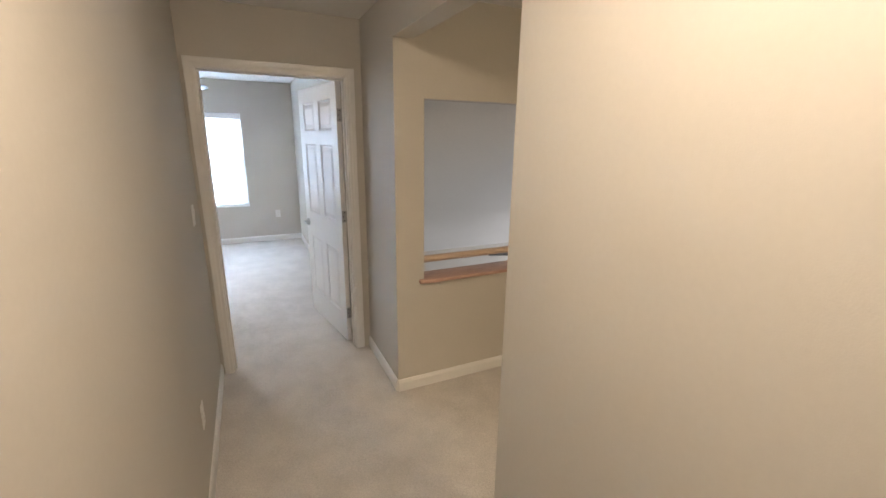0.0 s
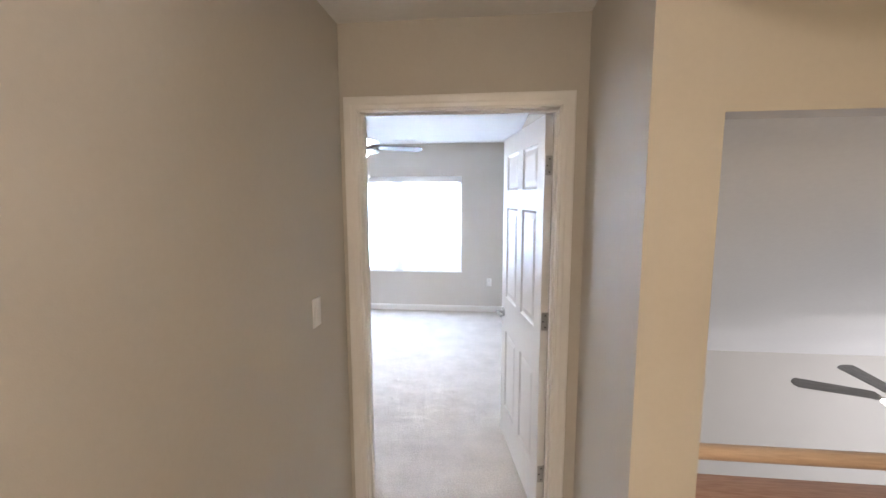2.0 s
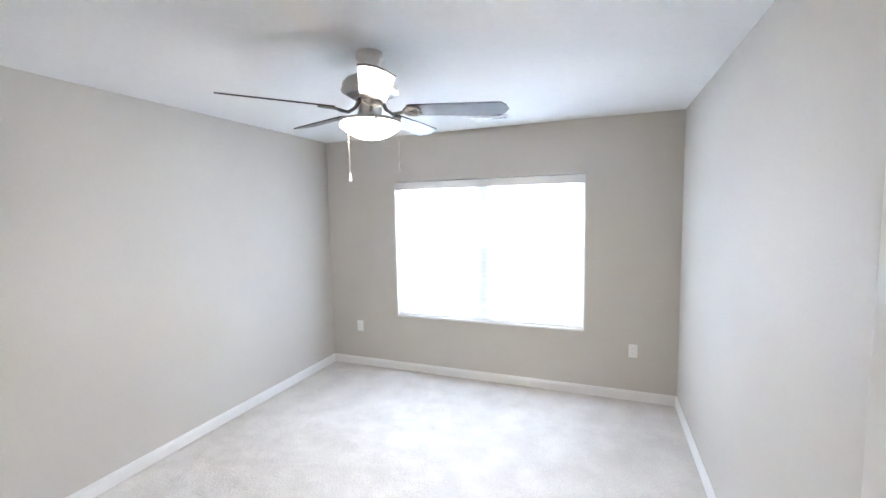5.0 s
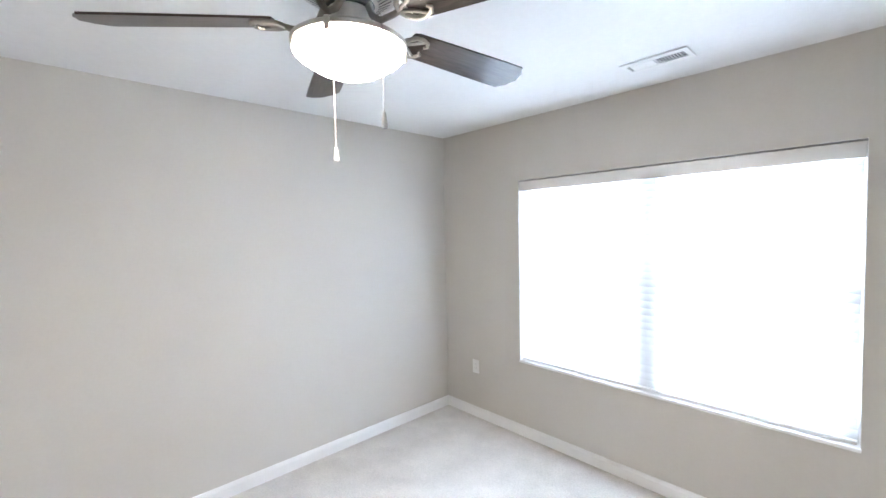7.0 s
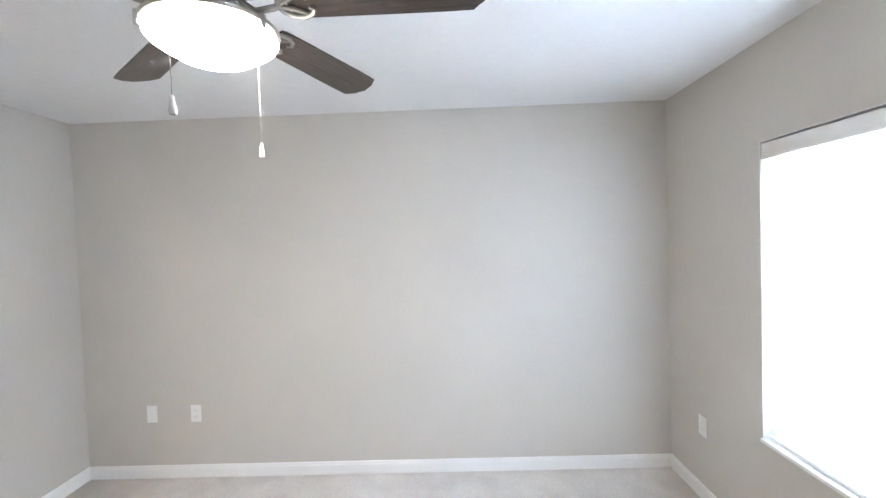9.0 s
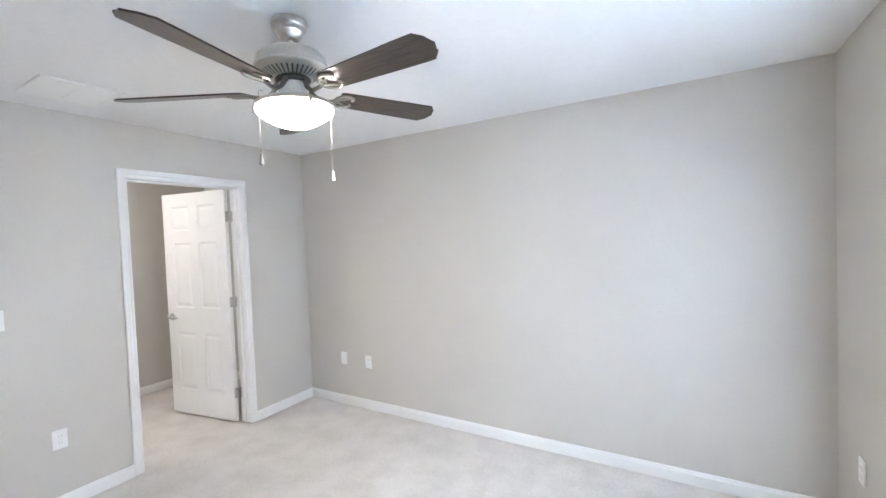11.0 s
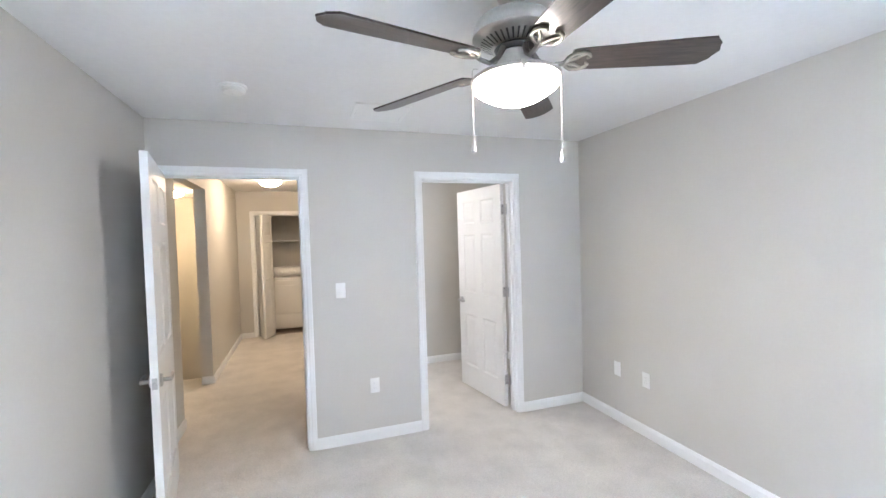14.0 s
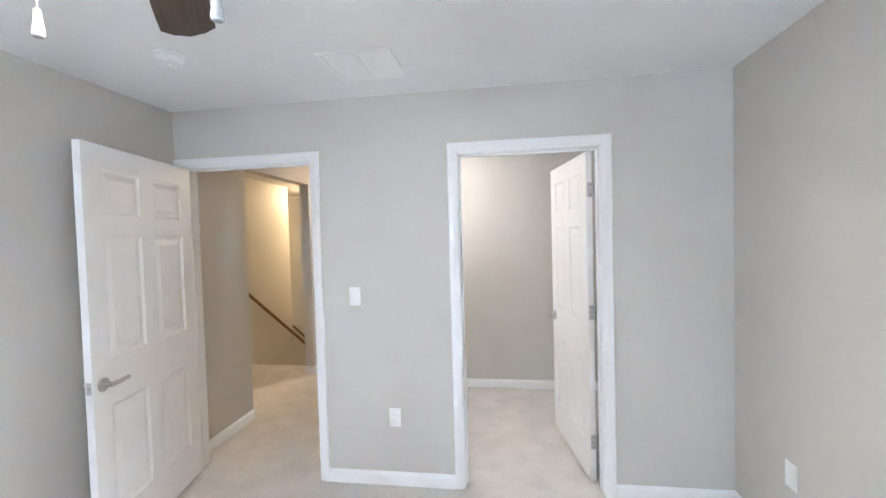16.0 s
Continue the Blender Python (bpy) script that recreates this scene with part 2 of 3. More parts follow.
wall("wall_great_north", "x", W + T, 10.0, L, L + 0.12, LOW, -0.44, [], PALE + " of the great room")
# the hole is an added opening, out of view, for the fill lamp
wall("wall_great_east", "y", -0.70, L + 0.12, 10.0, 10.12, LOW, 2.1, [(0.5, 2.7, -2.15, -0.45)], PALE + " of the great room")

# sloping end of the stair wall, with its wooden cap
bm = bmesh.new()
prof = [(-5.30, LOW), (-3.85, LOW), (-3.85, 0.12), (-5.30, -0.895)]
f0 = bm.faces.new([bm.verts.new((SX, y, z)) for y, z in prof])
ex = bmesh.ops.extrude_face_region(bm, geom=[f0])
for v in ex["geom"]:
    if isinstance(v, bmesh.types.BMVert):
        v.co.x += 0.115
bmesh.ops.recalc_face_normals(bm, faces=bm.faces)
structure("wall_knee", bm, WALL, "greige knee wall that slopes down with the stairs", "wall")
bm = bmesh.new()
box(bm, SX - 0.02, SX + 0.135, -0.885, 0.885, 0, 0.03, 0.006)
cap = structure("trim_knee_cap", bm, BROWNRAIL, "brown wooden cap on the sloping knee wall", "trim")
cap.matrix_basis = pose(0, -4.575, -0.386, 35, 0, 0)

structure("ceiling_bedroom", boxes((-T, W + T, -0.06, L + 0.15, H, H + 0.1)), CEIL, "flat white painted ceiling of the bedroom", "ceiling")
structure("ceiling_hall", boxes((-T, HE + 0.06, -5.42, -0.06, H, H + 0.1)), CEIL, "flat white painted ceiling of the hallway", "ceiling")
structure("ceiling_stairs", boxes((HE + 0.06, 6.12, -5.42, -0.70, H, H + 0.1)), CEIL, "flat white painted ceiling above the stairs", "ceiling")
bm = bmesh.new()
sl = lambda y: -0.48 + 0.52 * (L - y)
f0 = bm.faces.new([bm.verts.new((W + T, y, z)) for y, z in ((L + 0.15, sl(L + 0.15)), (-0.70, sl(-0.70)), (-0.70, sl(-0.70) + 0.12), (L + 0.15, sl(L + 0.15) + 0.12))])
ex = bmesh.ops.extrude_face_region(bm, geom=[f0])
for v in ex["geom"]:
    if isinstance(v, bmesh.types.BMVert):
        v.co.x = 10.12
bmesh.ops.recalc_face_normals(bm, faces=bm.faces)
structure("ceiling_great_room", bm, CEIL, "sloping white vaulted ceiling of the great room", "ceiling")


def carpet(name, x0, x1, y0, y1, step, label):
    """A carpeted floor with an uneven pile surface."""
    nx, ny = int((x1 - x0) / step) + 1, int((y1 - y0) / step) + 1
    rng = np.random.RandomState(7)
    z = rng.rand(ny + 1, nx + 1)
    soft = z.copy()
    for _ in range(2):
        soft = (soft + np.roll(soft, 1, 0) + np.roll(soft, 1, 1) + np.roll(soft, -1, 0) + np.roll(soft, -1, 1)) / 5
    zz = -0.006 + 0.012 * (soft - 0.5) + 0.001 * (z - 0.5)
    X, Y = np.meshgrid(np.linspace(x0, x1, nx + 1), np.linspace(y0, y1, ny + 1))
    verts = np.stack([X.ravel(), Y.ravel(), zz.ravel()], 1).tolist()
    i = np.arange(ny * (nx + 1)).reshape(ny, nx + 1)[:, :-1].ravel()
    faces = np.stack([i, i + 1, i + nx + 2, i + nx + 1], 1).tolist()
    me = bpy.data.meshes.new(name)
    me.from_pydata(verts, [], faces)
    me.shade_smooth()
    me.materials.append(CARPET)
    return tagged(new(name, me), label, "floor", kind="structure")


carpet("floor_bedroom", -0.02, W + 0.05, -0.06, L + 0.02, 0.02, "light beige cut-pile carpet of the bedroom")
carpet("floor_hall", -0.02, HE + 0.02, -4.32, -0.06, 0.02, "light beige cut-pile carpet of the hallway and closet")
carpet("floor_landing", HE + 0.02, SX, -2.29, -0.80, 0.02, "light beige cut-pile carpet of the stair landing")
structure("floor_slab", boxes((-T, HE + 0.1, -5.42, L + 0.15, -0.2, -0.015), (HE + 0.1, SX, -2.28, -0.70, -0.2, -0.015)), WALL, "plain floor slab under the carpet", "floor")
structure("floor_laundry", boxes((1.48, HE, -5.42, -4.32, -0.014, -0.004)), VINYL, "brown vinyl floor of the laundry closet", "floor")
structure("ground_lower", boxes((W, 10.12, -0.815, L + 0.15, LOW - 0.1, LOW), (HE, 6.12, -5.42, -0.815, LOW - 0.1, LOW)), CARPET, "beige carpeted floor of the lower storey", "floor")

# stairs down
stairs = thing("stairs", pose(HE + 0.115, -2.29, 0), "carpeted stairs going down beside a greige wall", "stairs", kind="structure")
for i in range(11):
    bm = boxes((0, SX - HE - 0.115, -0.26 * (i + 1) - 0.02, -0.26 * i, -0.18 * (i + 1) - 0.18, -0.18 * (i + 1)), bevel=0.012)
    part("step", bm, CARPET, stairs, smooth=True)
handrail = thing("handrail", pose(SX - 0.075, 0, 0), "brown wooden handrail on steel brackets along the stair wall", "handrail")
part("rail", tube([(0, -2.2, 1.12), (0, -5.2, -0.98)], 0.023, 14), BROWNRAIL, handrail, smooth=True)
for y in (-2.6, -3.75, -4.9):
    z = 1.12 - 0.7 * (-2.2 - y)
    part("bracket", tube([(0, y, z - 0.02), (0, y, z - 0.06), (0.03, y, z - 0.085), (0.075, y, z - 0.09)], 0.008, 8), STEEL, handrail, smooth=True)


def baseboard(x0, y0, x1, y1, side):
    """A board along a wall; side: +1 or -1, the way out from the wall across its run."""
    t, h = 0.013, 0.085
    bm = bmesh.new()
    run = math.hypot(x1 - x0, y1 - y0)
    pr = [(0, 0), (t, 0), (t, h - 0.022), (t * 0.72, h - 0.014), (t * 0.55, h - 0.004), (t * 0.25, h), (0, h)]
    f0 = bm.faces.new([bm.verts.new((0, side * a, z)) for a, z in pr])
    ex = bmesh.ops.extrude_face_region(bm, geom=[f0])
    for v in ex["geom"]:
        if isinstance(v, bmesh.types.BMVert):
            v.co.x += run
    bmesh.ops.recalc_face_normals(bm, faces=bm.faces)
    ob = structure("baseboard", bm, TRIM, "white painted wooden baseboard along the wall", "baseboard")
    ob.matrix_basis = pose(x0, y0, -0.004, 0, 0, math.degrees(math.atan2(y1 - y0, x1 - x0)))


CW = 0.046                                     # casing width
for x0, y0, x1, y1, s in (
        (0, 0, CX0 - CW, 0, 1), (CX1 + CW, 0, EX0 - CW, 0, 1),
        (0, 0.013, 0, L - 0.013, -1), (0, L, W, L, -1), (W, 0.013, W, L - 0.013, 1),
        (0.0, -1.71, 2.25, -1.71, 1), (0, -1.697, 0, -T - 0.013, -1), (2.25, -1.697, 2.25, -T - 0.013, 1),
        (0, -T, CX0 - CW, -T, -1), (CX1 + CW, -T, 2.25, -T, -1),
        (HW, -2.6, HW, -T, -1), (HE, -0.815, HE, -T, 1), (HE, -4.25, HE, -2.01, 1),
        (HE, -0.815, SX, -0.815, -1), (HE, -2.01, HE + 0.115, -2.01, 1), (SX, -2.29, SX, -0.828, 1),
        (1.2, -4.25, 1.75 - CW, -4.25, 1), (3.205 + CW, -4.25, HE - 0.013, -4.25, 1), (1.2, -2.6, HW, -2.6, -1),
        (1.6, -5.3, HE, -5.3, 1)):
    baseboard(x0, y0, x1, y1, s)


def casing(name, x0, x1, top, y, out, right=CW, label="white painted door casing"):
    """A moulded frame of three boards round an opening, on the wall face y; out: +1 or -1 along y."""
    hold = thing(name, pose(0, 0, 0), label, "door trim", kind="structure")

    def board(nm, a, b, w):
        # a, b: ends of the inner edge; the board widens away from the opening
        d = Vector((b[0] - a[0], 0, b[1] - a[1]))
        nrm = Vector((-d.z, 0, d.x)).normalized()
        u = d.normalized()
        bm = bmesh.new()
        pr = [(0, 0), (0, 0.009), (0.006, 0.012), (0.02, 0.0125), (0.028, 0.016), (w - 0.006, 0.017), (w, 0.013), (w, 0)]
        rows = []
        for p, sgn in ((a, -1), (b, 1)):
            row = []
            for k, t in pr:
                q = Vector((p[0], 0, p[1])) + nrm * k + (u * k * sgn if (nm == "head" or (sgn > 0) == (a[1] < b[1])) else Vector())
                row.append(bm.verts.new((q.x, y + out * t, q.z)))
            rows.append(row)
        for i in range(len(pr) - 1):
            bm.faces.new((rows[0][i], rows[1][i], rows[1][i + 1], rows[0][i + 1]))
        bm.faces.new(rows[0])
        bm.faces.new(rows[1][::-1])
        bmesh.ops.recalc_face_normals(bm, faces=bm.faces)
        part(nm, bm, TRIM, hold)

    e = 0.012
    board("side_board", (x0 + e, 0), (x0 + e, top - e), CW + e)
    board("head", (x0 + e, top - e), (x1 - e, top - e), CW + e)
    board("side_board", (x1 - e, top - e), (x1 - e, 0), right + e)
    return hold


def jamb(name, x0, x1, top, y0, y1, stop):
    """The lining of an opening, with a stop strip."""
    t = 0.018
    hold = thing(name, pose(0, 0, 0), "white painted door jamb with a stop strip", "door frame", kind="structure")
    part("side_jamb", boxes((x0, x0 + t, y0, y1, 0, top - t), bevel=0.001), TRIM, hold)
    part("side_jamb", boxes((x1 - t, x1, y0, y1, 0, top - t), bevel=0.001), TRIM, hold)
    part("head_jamb", boxes((x0, x1, y0, y1, top - t, top), bevel=0.001), TRIM, hold)
    s0, s1 = stop
    part("stop", boxes((x0 + t, x0 + t + 0.011, s0, s1, 0, top - t), (x1 - t - 0.011, x1 - t, s0, s1, 0, top - t), (x0 + t + 0.011, x1 - t - 0.011, s0, s1, top - t - 0.011, top - t), bevel=0.002), TRIM, hold)


casing("trim_entry_bedroom", EX0, EX1, EZ, 0, 1, right=W - EX1 - 0.002, label="white painted casing of the bedroom door")
casing("trim_entry_hall", EX0, EX1, EZ, -T, -1, label="white painted casing of the bedroom door")
jamb("trim_entry_jamb", EX0, EX1, EZ, -T, 0, (-0.075, -0.039))
casing("trim_closet_bedroom", CX0, CX1, EZ, 0, 1, label="white painted casing of the closet door")
casing("trim_closet_inside", CX0, CX1, EZ, -T, -1, label="white painted casing of the closet door")
jamb("trim_closet_jamb", CX0, CX1, EZ, -T, 0, (-0.081, -0.045))
casing("trim_laundry", 1.75, 3.205, 2.04, -4.25, 1, label="white painted casing of the laundry closet")
jamb("trim_laundry_jamb", 1.75, 3.205, 2.04, -4.37, -4.25, (-4.33, -4.31))

bm = bmesh.new()
box(bm, EX0 + 0.018, EX0 + 0.0195, -0.034, -0.006, 0.855, 0.915, 0.0004)
tagged(part("strike_plate", bm, STEEL), "small steel strike plate on the bedroom door jamb", "strike plate")


# ---- doors ----
def leaf(hold, w, h, t, panels, thick_name="slab"):
    """A moulded door leaf, hinged at x = 0 and running to -x, between y = -t and 0; panels: (x0, x1, z0, z1) from the hinge."""
    xs = sorted({0, w, *[p[0] for p in panels], *[p[1] for p in panels]})
    zs = sorted({0, h, *[p[2] for p in panels], *[p[3] for p in panels]})
    bm = bmesh.new()
    for yy, s in ((0.0, -1), (-t, 1)):
        for i in range(len(xs) - 1):
            for k in range(len(zs) - 1):
                q = (xs[i], xs[i + 1], zs[k], zs[k + 1])
                P = lambda x, z, d=0.0: bm.verts.new((-x, yy + s * d, z))
                hole = any(p[0] <= q[0] < p[1] and p[2] <= q[2] < p[3] for p in panels)
                if not hole:
                    bm.faces.new([P(q[0], q[2]), P(q[1], q[2]), P(q[1], q[3]), P(q[0], q[3])])
                    continue
                rings = []
                for ins, d in ((0, 0), (0.004, 0.005), (0.011, 0.0085), (0.017, 0.0095)):
                    rings.append([P(q[0] + ins, q[2] + ins, d), P(q[1] - ins, q[2] + ins, d), P(q[1] - ins, q[3] - ins, d), P(q[0] + ins, q[3] - ins, d)])
                for a, b in zip(rings, rings[1:]):
                    for j in range(4):
                        bm.faces.new((a[j], a[(j + 1) % 4], b[(j + 1) % 4], b[j]))
                bm.faces.new(rings[-1])
    for a, b in (((0, 0), (0, h)), ((0, h), (w, h)), ((w, h), (w, 0)), ((w, 0), (0, 0))):
        bm.faces.new([bm.verts.new(v) for v in ((-a[0], 0, a[1]), (-b[0], 0, b[1]), (-b[0], -t, b[1]), (-a[0], -t, a[1]))])
    bmesh.ops.remove_doubles(bm, verts=bm.verts, dist=1e-5)
    bmesh.ops.recalc_face_normals(bm, faces=bm.faces)
    slab = part(thick_name, bm, DOOR, hold)
    for p in panels:
        for yy, s in ((0.0, -1), (-t, 1)):
            bm = bmesh.new()
            rings = []
            for ins, d in ((0.018, 0.0098), (0.021, 0.0085), (0.044, 0.003), (0.047, 0.0025)):
                rings.append([bm.verts.new((-x, yy + s * d, z)) for x, z in ((p[0] + ins, p[2] + ins), (p[1] - ins, p[2] + ins), (p[1] - ins, p[3] - ins), (p[0] + ins, p[3] - ins))])
            for a, b in zip(rings, rings[1:]):
                for j in range(4):
                    bm.faces.new((a[j], a[(j + 1) % 4], b[(j + 1) % 4], b[j]))
            bm.faces.new(rings[-1])
            bmesh.ops.recalc_face_normals(bm, faces=bm.faces)
            part("panel", bm, DOOR, slab)
    return slab


def six_panels(w):
    s, mid = 0.112, 0.105
    a0, a1, b0, b1 = s, (w - mid) / 2, (w + mid) / 2, w - s
    return [(x0, x1, z0, z1) for x0, x1 in ((a0, a1), (b0, b1)) for z0, z1 in ((0.225, 0.755), (0.985, 1.575), (1.685, 1.905))]


def lever(slab, w, t, z):
    for yy, s in ((0.0, 1), (-t, -1)):
        bm = lathe([(0, 0), (0.033, 0), (0.033, 0.006), (0.029, 0.011), (0.014, 0.012), (0.011, 0.016), (0.011, 0.05), (0, 0.05)], 28)
        rose = part("handle", bm, STEEL, slab, "satin steel lever handle", True, pose(-(w - 0.06), yy, z, -90 * s, 0, 0))
        bm = bmesh.new()
        tube([(0, 0.0, 0.043), (0.03, 0, 0.046), (0.075, 0, 0.047), (0.112, 0, 0.043)], [0.0105, 0.010, 0.009, 0.0085], 12, bm)
        part("lever", bm, STEEL, rose, "", True)
    part("latch_plate", boxes((-w - 0.0012, -w + 0.001, -t + 0.006, -0.006, z - 0.028, z + 0.028), (-w - 0.009, -w, -t * 0.66, -t * 0.34, z - 0.008, z + 0.008), bevel=0.0004), STEEL, slab, "steel latch plate")


def hinge(hold, z, t, out):
    """A butt hinge at the door's own axis: knuckle, leaf on the slab's edge, screws."""
    h = 0.09
    k = bmesh.new()
    for i in range(5):
        z0 = z - h / 2 + i * h / 5
        tube([(0.002, out * 0.004, z0 + 0.0008), (0.002, out * 0.004, z0 + h / 5 - 0.0008)], 0.0065, 12, k)
    kn = part("hinge", k, STEEL, hold, "steel butt hinge", True)
    part("hinge_leaf", boxes((-0.0005, 0.0016, -t + 0.004, 0.0, z - h / 2, z + h / 2), bevel=0.0005), STEEL, kn)
    for dz, dy in ((-0.03, 0.35), (0, 0.65), (0.03, 0.35)):
        part("screw", lathe([(0, 0), (0.004, 0), (0.003, 0.001), (0, 0.0012)], 10), DARKMETAL, kn, "", False, pose(0.0016, -t * dy, z + dz, 0, 90, 0))


door_1 = thing("door_1", pose(EX1 - 0.026, 0.010, 0.012, 0, 0, -79.6), "white six-panel bedroom door standing open against the wall", "door", kind="structure")
leaf1 = leaf(door_1, 0.858, 2.02, 0.035, six_panels(0.858))
lever(leaf1, 0.858, 0.035, 0.875)
for z in (0.245, 1.045, 1.79):
    hinge(door_1, z, 0.035, 1)
door_2 = thing("door_2", pose(CX0 + 0.036, -T - 0.012, 0.012, 0, 0, 180 - 81), "white six-panel closet door standing open into the closet", "door", kind="structure")
leaf2 = leaf(door_2, 0.776, 2.02, 0.035, six_panels(0.776))
lever(leaf2, 0.776, 0.035, 0.895)
for z in (0.245, 1.045, 1.79):
    hinge(door_2, z, 0.035, 1)
for x, y0, y1 in ((EX1 - 0.018, -0.034, -0.002), (CX0 + 0.018, -T + 0.002, -T + 0.034)):
    for z in (0.257, 1.057, 1.802):
        s = -1 if x > 2 else 1
        tagged(part("hinge_plate", boxes((min(x, x + s * 0.0018), max(x, x + s * 0.0018), y0, y1, z - 0.045, z + 0.045), bevel=0.0004), STEEL), "satin steel hinge plate screwed to the door jamb", "hinge")

# folding laundry doors, pushed open
door_3 = thing("door_3", pose(0, 0, 0.012), "white panelled bifold laundry door folded open", "door", kind="structure")
fold = (3.075, -3.955)
for name, foot in (("leaf_outer", (3.168, -4.29)), ("leaf_inner", (2.952, -4.29))):
    dx, dy = fold[0] - foot[0], fold[1] - foot[1]
    w = math.hypot(dx, dy)
    hold = new(name)
    hold.parent = door_3
    hold.matrix_basis = pose(foot[0], foot[1], 0, 0, 0, math.degrees(math.atan2(-dy, -dx)))
    s = 0.075
    leaf(hold, w - 0.012, 1.995, 0.030, [(s, w - s, 0.2, 0.80), (s, w - s, 0.965, 1.56), (s, w - s, 1.665, 1.89)])
part("knob", lathe([(0, 0), (0.008, 0), (0.007, 0.015), (0.016, 0.024), (0.014, 0.033), (0, 0.036)], 20), TRIM, door_3, "small round white knob", True, pose(3.03, -4.05, 0.95, -90, 0, 60))

# ---- window and blind ----
window_1 = thing("window_1", pose(0, 0, 0), "white vinyl twin double-hung window", "window", kind="structure")
yf0, yf1, xm = L + 0.068, L + 0.145, (WX0 + WX1) / 2
part("window_frame", boxes((WX0, WX0 + 0.035, yf0, yf1, WZ0, WZ1), (WX1 - 0.035, WX1, yf0, yf1, WZ0, WZ1), (xm - 0.045, xm + 0.045, yf0, yf1, WZ0, WZ1),
                           (WX0 + 0.035, xm - 0.045, yf0, yf1, WZ0, WZ0 + 0.035), (WX0 + 0.035, xm - 0.045, yf0, yf1, WZ1 - 0.035, WZ1),
                           (xm + 0.045, WX1 - 0.035, yf0, yf1, WZ0, WZ0 + 0.035), (xm + 0.045, WX1 - 0.035, yf0, yf1, WZ1 - 0.035, WZ1), bevel=0.002), TRIM, window_1)
zm = 1.272
for a, b in ((WX0 + 0.035, xm - 0.045), (xm + 0.045, WX1 - 0.035)):
    for z0, z1, y in ((WZ0 + 0.035, zm + 0.034, yf0 + 0.008), (zm - 0.034, WZ1 - 0.035, yf0 + 0.04)):
        s = 0.04
        sash = part("sash", boxes((a, a + s, y, y + 0.028, z0, z1), (b - s, b, y, y + 0.028, z0, z1), (a + s, b - s, y, y + 0.028, z0, z0 + s), (a + s, b - s, y, y + 0.028, z1 - s, z1), bevel=0.002), TRIM, window_1)
        pane = part("pane", boxes((a + s - 0.004, b - s + 0.004, y + 0.012, y + 0.016, z0 + s - 0.004, z1 - s + 0.004)), GLASS, sash, "clear glass pane")
        pane.visible_shadow = False
part("window_sill", boxes((WX0 - 0.002, WX1 + 0.002, L - 0.012, yf0, WZ0 - 0.004, WZ0 + 0.014), bevel=0.004), TRIM, window_1, "white painted window sill")
part("reveal_lining", boxes((WX0, WX0 + 0.003, L, yf0, WZ0 + 0.014, WZ1 - 0.003), (WX1 - 0.003, WX1, L, yf0, WZ0 + 0.014, WZ1 - 0.003), (WX0, WX1, L, yf0, WZ1 - 0.003, WZ1)), TRIM, window_1)

blind = thing("window_blind", pose(0, L + 0.038, 0), "white faux-wood horizontal blind lowered over the window, slats tilted", "window blind")
part("valance", boxes((WX0 + 0.006, WX1 - 0.006, -0.036, -0.026, WZ1 - 0.082, WZ1 - 0.012), bevel=0.003), TRIM, blind, "white valance board")
part("headrail", boxes((WX0 + 0.01, WX1 - 0.01, -0.024, 0.028, WZ1 - 0.058, WZ1 - 0.010), bevel=0.002), TRIM, blind)
part("bottom_rail", boxes((WX0 + 0.012, WX1 - 0.012, -0.024, 0.024, WZ0 + 0.018, WZ0 + 0.036), bevel=0.004), TRIM, blind)
bm = bmesh.new()
n = 8
wd = 0.050
rows = []
for x in (WX0 + 0.012, WX1 - 0.012):
    top, bot = [], []
    for i in range(n + 1):
        u = i / n - 0.5
        sag = 0.0035 * (1 - 4 * u * u)
        top.append(bm.verts.new((x, wd * u, sag + 0.0014)))
        bot.append(bm.verts.new((x, wd * u, sag - 0.0014)))
    rows.append(top + bot[::-1])
for i in range(len(rows[0])):
    j = (i + 1) % len(rows[0])
    bm.faces.new((rows[0][i], rows[0][j], rows[1][j], rows[1][i]))
bm.faces.new(rows[0])
bm.faces.new(rows[1][::-1])
bmesh.ops.recalc_face_normals(bm, faces=bm.faces)
slat_mesh = mesh_of("slat", bm, SLAT, True)
zs0, zs1, count = WZ0 + 0.062, WZ1 - 0.088, 29
for i in range(count):
    ob = new("slat", slat_mesh)
    ob.parent = blind
    ob.matrix_basis = pose(0, 0, zs0 + (zs1 - zs0) * i / (count - 1), 73, 0, 0)
for x in (WX0 + 0.14, xm - 0.30, xm + 0.30, WX1 - 0.14):
    for y in (-0.026, 0.026):
        part("ladder_cord", tube([(x, y, WZ0 + 0.03), (x, y, WZ1 - 0.06)], 0.0009, 5), PLASTIC, blind)
part("tilt_wand", tube([(xm + 0.055, -0.034, WZ1 - 0.08), (xm + 0.056, -0.034, WZ1 - 0.70)], 0.0035, 8), PLASTIC, blind, "clear plastic tilt wand", True)
part("lift_cord", tube([(WX0 + 0.07, -0.032, WZ1 - 0.08), (WX0 + 0.072, -0.032, WZ1 - 0.66)], 0.0012, 6), PLASTIC, blind, "thin white lift cord")
for x, z in ((xm - 0.13, 1.79), (xm - 0.13, 0.80), (WX1 - 0.13, 1.80), (WX1 - 0.13, 0.80)):
    part("hold_clip", boxes((x - 0.003, x + 0.003, -0.036, -0.024, z - 0.008, z + 0.008), bevel=0.001), VENTGREY, blind)


